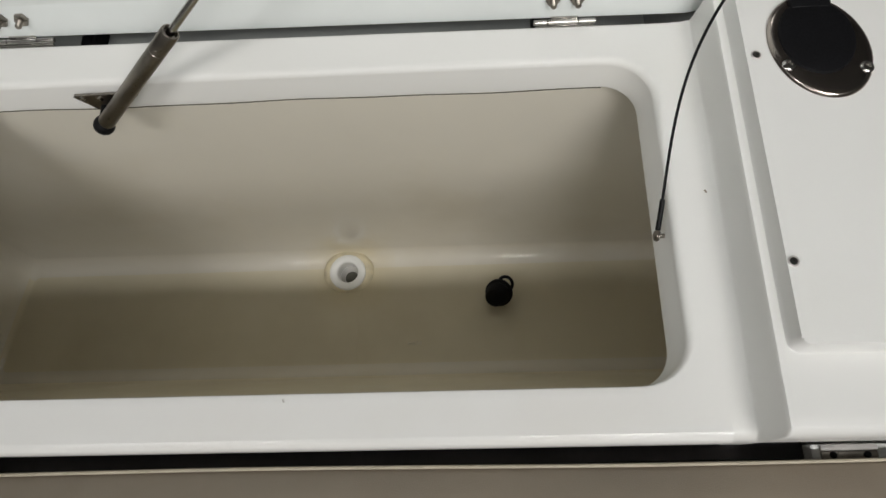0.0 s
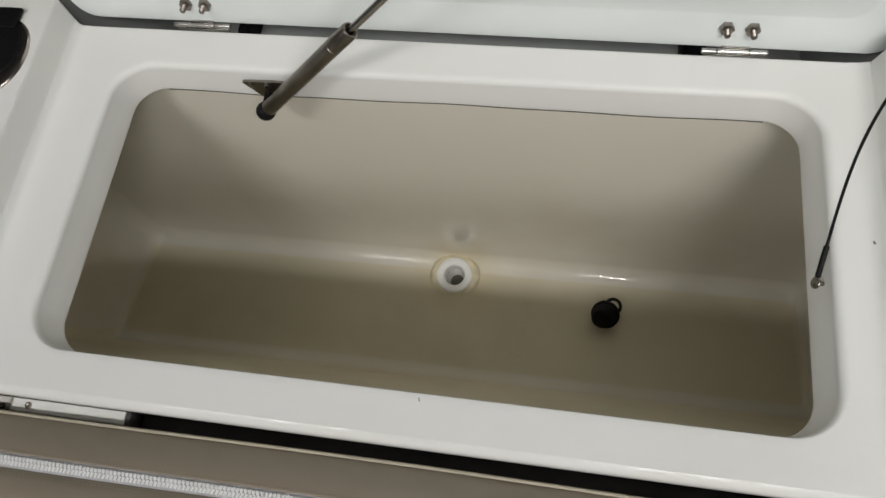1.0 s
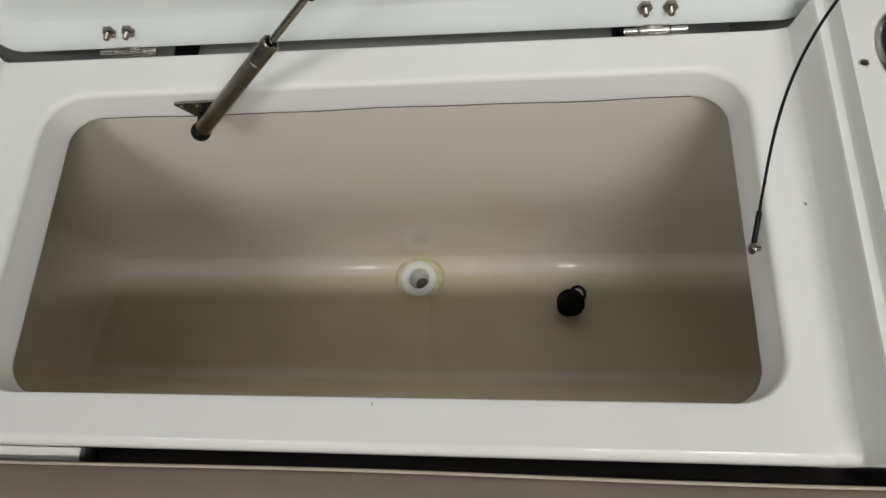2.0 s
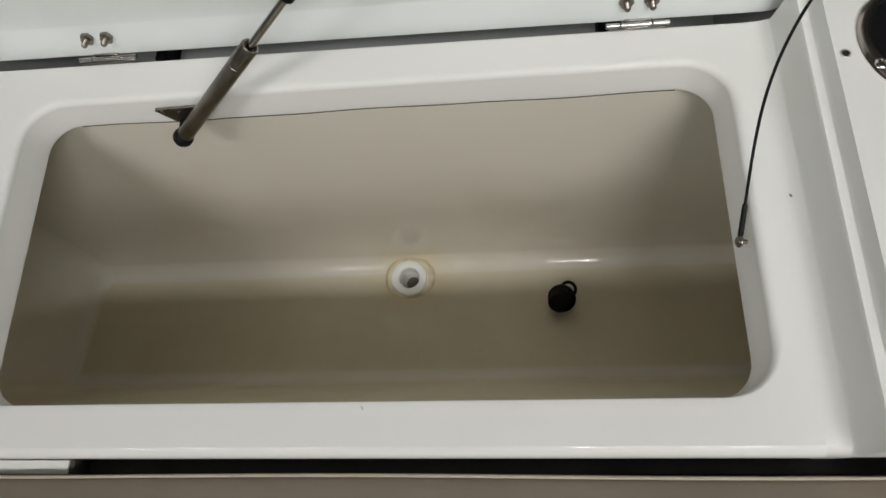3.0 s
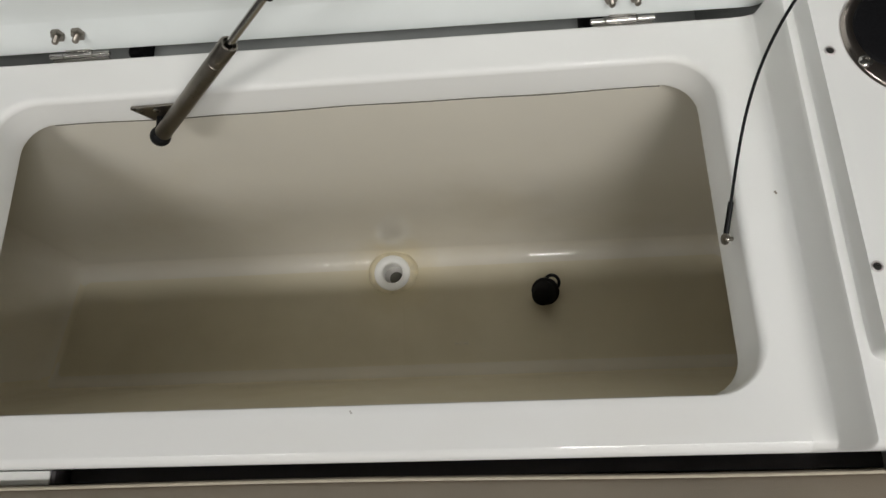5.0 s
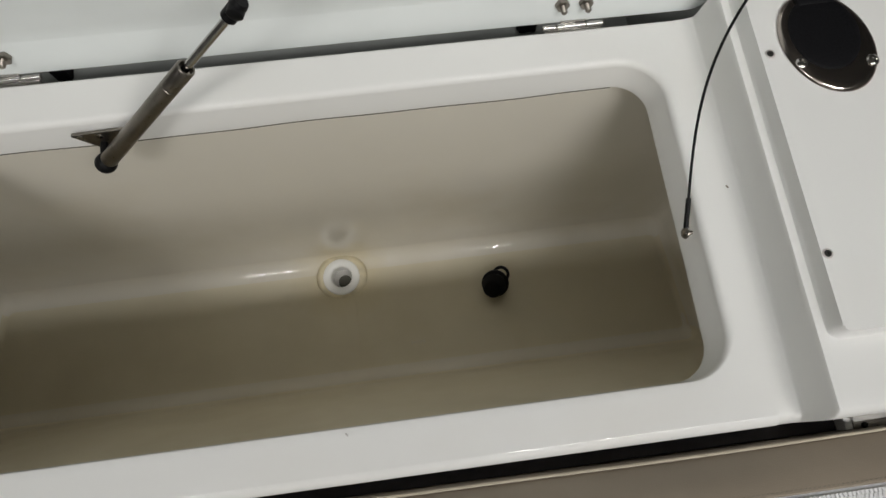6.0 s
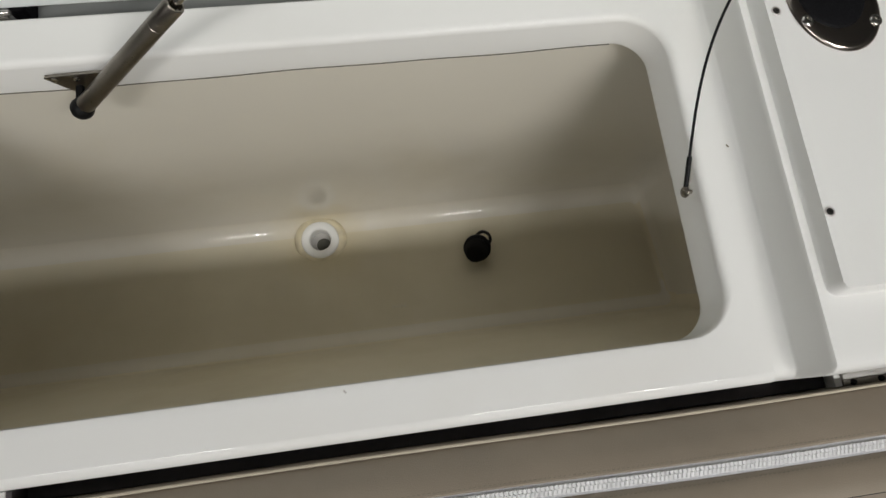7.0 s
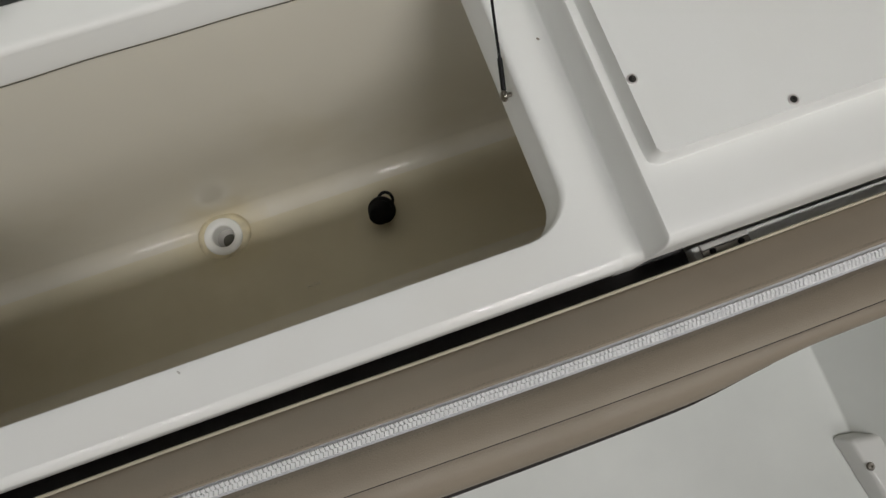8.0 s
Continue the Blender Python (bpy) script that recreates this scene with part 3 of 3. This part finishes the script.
part("ring_handle", bm, BLACKRUB, plug)


# ---- rod holders ----
def rod_holder(x, y, z, turn, label):
    h = base("rod_holder", (x, y, z), label, "rod holder", "flush rod holders")
    m = pose(x, y, z, 0, 0, turn)
    bm = bmesh.new()
    lathe(bm, [(0.0428, 0.0), (0.0433, 0.0012), (0.0424, 0.0032), (0.0408, 0.0042), (0.0370, 0.0047), (0.032, 0.0050), (0.023, 0.0050), (0.022, -0.03)], 64, m, False, False, 1.0, 1.26)
    part("flange", bm, POLISHED, h)
    cap = m @ pose(0, 0.008, 0.0046, 0, 0, -turn)
    bm = bmesh.new()
    lathe(bm, [(0.0315, -0.004), (0.0332, -0.002), (0.0336, 0.0), (0.0322, 0.0022), (0.028, 0.0032), (0.015, 0.0038), (0.002, 0.0040)], 48, cap, True, True, 1.0, 1.18)
    c = part("cap", bm, BLACKRUB, h, "black rubber cap")
    bm = bmesh.new()
    block(bm, cap @ pose(0, 0.043, 0.001), 0.036, 0.028, 0.006, 0.002, 3)
    part("strap", bm, BLACKRUB, c)
    for a in (-166, -47, 90):
        p = m @ Vector((0.0376 * math.cos(radians(a)), 1.26 * 0.0376 * math.sin(radians(a)), 0.0044))
        bm = bmesh.new()
        lathe(bm, [(0.0058, 0.0), (0.0058, 0.0010), (0.0045, 0.0022), (0.0026, 0.0025), (0.0022, 0.0008)], 20, Matrix.Translation(p))
        part("screw", bm, STEEL, h)
    return h


rod_holder(0.5415, 0.2825, 0.0700, 16, "oval stainless rod holder with a black rubber cap")
rod_holder(-0.473, 0.300, 0.0345, -10, "oval stainless rod holder with a black rubber cap")


def insert(x, y):
    s = base("threaded_insert", (x, y, 0.070), "small steel threaded insert in the side deck", "insert", "deck inserts")
    bm = bmesh.new()
    lathe(bm, [(0.0046, 0.0), (0.0046, 0.0008), (0.0040, 0.0013), (0.0033, 0.0012), (0.0030, 0.0006), (0.0030, 0.0002)], 20, pose(x, y, 0.0698))
    part("collar", bm, BRIGHT, s)
    bm = bmesh.new()
    lathe(bm, [(0.0031, 0.0), (0.0029, 0.0009), (0.0012, 0.0009), (0.001, 0.0002)], 12, pose(x, y, 0.0699))
    part("socket", bm, STEEL, s)


for ix, iy in ((0.4855, 0.2765), (0.4820, 0.0820), (0.5985, 0.0225)):
    insert(ix, iy)

# tiny chips in the gelcoat
for cx, cy, cw in ((0.4485, 0.1755, 0.0022), (0.056, -0.011, 0.0022)):
    bm = bmesh.new()
    block(bm, pose(cx, cy, 0.0008 if cx < 0.44 else 0.0012, 0, 0, 30), cw * 0.7, cw * 1.5, 0.001, 0.0003)
    tagged(part("grit", bm, PIPEGREY if cx < 0.44 else STITCH), "tiny dark speck of grit on the rim", "grit", "specks on the rim")

# ---- backrest cushion with a zip ----
CX0, CX1, NX = -1.10, 1.10, 110
cushion = base("backrest_cushion", (0.0, -0.12, SOLE_Z), "long tan vinyl backrest cushion with a white zip", "cushion")


def widen(x):
    return 0.007 * smooth(-0.15, 0.62, x)


def top_line(x, y, z, k=1.0):
    """Gentle waviness of the stuffed vinyl, which grows wider towards one end."""
    y -= widen(x) * min(1, max(0, (-0.0685 - y) / 0.04))
    return (x, y + k * 0.0010 * math.sin(9 * x + 1.3), z + k * (0.0016 * math.sin(7 * x + 0.4) + 0.0009 * math.sin(23 * x)))


def strip(prof, k=1.0):
    xs = [CX0 + (CX1 - CX0) * i / NX for i in range(NX + 1)]
    return [[top_line(x, y, z, k) for x in xs] for y, z in prof]


PIPE = (-0.0685, -0.010)
bm = bmesh.new()
back = [(-0.066, SOLE_Z + 0.02), (-0.066, -0.05), (-0.0665, -0.015)]
top = [(-0.070, -0.0105), (-0.076, -0.004), (-0.086, 0.006), (-0.096, 0.013), (-0.102, 0.0145), (-0.1035, 0.0135)]
loft(bm, strip(back + top), closed=False)
part("back_panel", bm, VINYL, cushion)
bm = bmesh.new()
front = [(-0.1155, 0.0165), (-0.117, 0.0195), (-0.124, 0.024), (-0.134, 0.0275), (-0.142, 0.0286), (-0.1452, 0.0278)]
loft(bm, strip(front), closed=False)
part("top_panel", bm, VINYL, cushion)
bm = bmesh.new()


def front_edge(x):
    return 0.031 - 0.0095 * smooth(0.44, 0.57, x) - widen(x)


xs = [CX0 + (CX1 - CX0) * i / NX for i in range(NX + 1)]
loft(bm, [[top_line(x, -0.1455 - front_edge(x) * a, 0.0270 + b * (0.4 + 0.6 * front_edge(x) / 0.028)) for x in xs] for a, b in
          ((0, 0.0006), (0.10, 0.0011), (0.35, 0.0006), (0.6, -0.003), (0.85, -0.012), (0.97, -0.026), (1.0, -0.05), (1.0, -0.09), (0.9, -0.10), (0.88, SOLE_Z - 0.02))], closed=False)
part("front_panel", bm, VINYL, cushion)
bm = bmesh.new()
tube(bm, [top_line(x, -0.1485 - front_edge(x), -0.032) for x in xs if x < 0.55], 0.0032, 8)
part("bottom_welt", bm, THREAD, cushion, "dark welt under the cushion edge")
bm = bmesh.new()
tube(bm, [top_line(x, PIPE[0], PIPE[1] + 0.0008) for x in xs], 0.0014, 8)
part("piping", bm, PIPING, cushion, "cream piping")
bm = bmesh.new()
tube(bm, [top_line(x, -0.1455, 0.0274) for x in xs], 0.0005, 6)
part("seam", bm, THREAD, cushion, "dark stitched seam")
bm = bmesh.new()
loft(bm, strip([(-0.102, 0.0125), (-0.1165, 0.0165)]), closed=False)
zipper = part("zip_tape", bm, ZIPTAPE, cushion, "white woven zip tape")


def many_boxes(items):
    """Small boxes as plain vertices and faces: centre, half sizes along x and y, height, turn."""
    vs, fs = [], []
    for (cx, cy, cz), hx, hy, hz, a in items:
        c, s = math.cos(a), math.sin(a)
        k = len(vs)
        for dz, f in ((-hz, 1.0), (hz, 0.7)):
            for ux, uy in ((-1, -1), (1, -1), (1, 1), (-1, 1)):
                X, Y = ux * hx * f, uy * hy * f
                vs.append((cx + X * c - Y * s, cy + X * s + Y * c, cz + dz))
        fs += [(k + 4, k + 5, k + 6, k + 7)] + [(k + i, k + (i + 1) % 4, k + 4 + (i + 1) % 4, k + 4 + i) for i in range(4)]
    return vs, fs


def boxes_part(name, items, mat, parent, label):
    me = bpy.data.meshes.new(name)
    vs, fs = many_boxes(items)
    me.from_pydata(vs, [], fs)
    me.materials.append(mat)
    ob = new(name, me)
    ob.parent = parent
    ob.matrix_parent_inverse = parent.matrix_world.inverted()
    return tagged(ob, label, kind="stuff")


teeth = []
pitch = 0.0038
for i in range(int((CX1 - CX0) / pitch)):
    x = CX0 + pitch * (i + 0.5)
    y, z = -0.1093, 0.0161
    _, yy, zz = top_line(x, y, z)
    teeth.append(((x, yy + 0.0017, zz - 0.0005), 0.00185, 0.0026, 0.0009, 0.25))
    teeth.append(((x + pitch / 2, yy - 0.0017, zz + 0.0005), 0.00185, 0.0026, 0.0009, -0.25))
boxes_part("zip_teeth", teeth, ZIP, zipper, "white nylon zip teeth")
stitches = []
for i in range(int((CX1 - CX0) / 0.0042)):
    x = CX0 + 0.0042 * (i + 0.5)
    for y, z in ((-0.1003, 0.0146), (-0.1190, 0.0214)):
        _, yy, zz = top_line(x, y, z)
        stitches.append(((x, yy, zz), 0.0012, 0.0004, 0.0002, 0))
boxes_part("stitching", stitches, STITCH, cushion, "tan stitching beside the zip")


# ---- brackets in the gap ----
def gap_bracket(x, w, z):
    b = base("cushion_bracket", (x, -0.060, z), "dark steel cushion bracket in the gap under the deck edge", "bracket", "cushion brackets")
    bm = bmesh.new()
    block(bm, pose(x, -0.0635, z + 0.0015), w, 0.0068, 0.003, 0.0008)
    part("plate", bm, DARKSTEEL, b)
    bm = bmesh.new()
    block(bm, pose(x, -0.0572, z + 0.0020), w, 0.0058, 0.004, 0.0008)
    part("back_plate", bm, PIPEGREY, b, "dull grey back plate")
    for dx in (-0.3, 0.3):
        bm = bmesh.new()
        lathe(bm, [(0.0030, 0), (0.0028, 0.002), (0.002, 0.003)], 12, pose(x + dx * w, -0.0635, z + 0.003))
        part("screw", bm, BLACKPLA, b)


gap_bracket(0.546, 0.048, -0.031)
gap_bracket(-0.372, 0.036, -0.024)
b = base("ledge_screw", (-0.336, -0.060, -0.024), "dark screw with a smear on the white ledge", "screw")
bm = bmesh.new()
lathe(bm, [(0.0036, 0), (0.0036, 0.0006), (0.0022, 0.0014), (0.001, 0.0008)], 14, pose(-0.336, -0.0600, -0.024))
part("head", bm, DARKSTEEL, b)
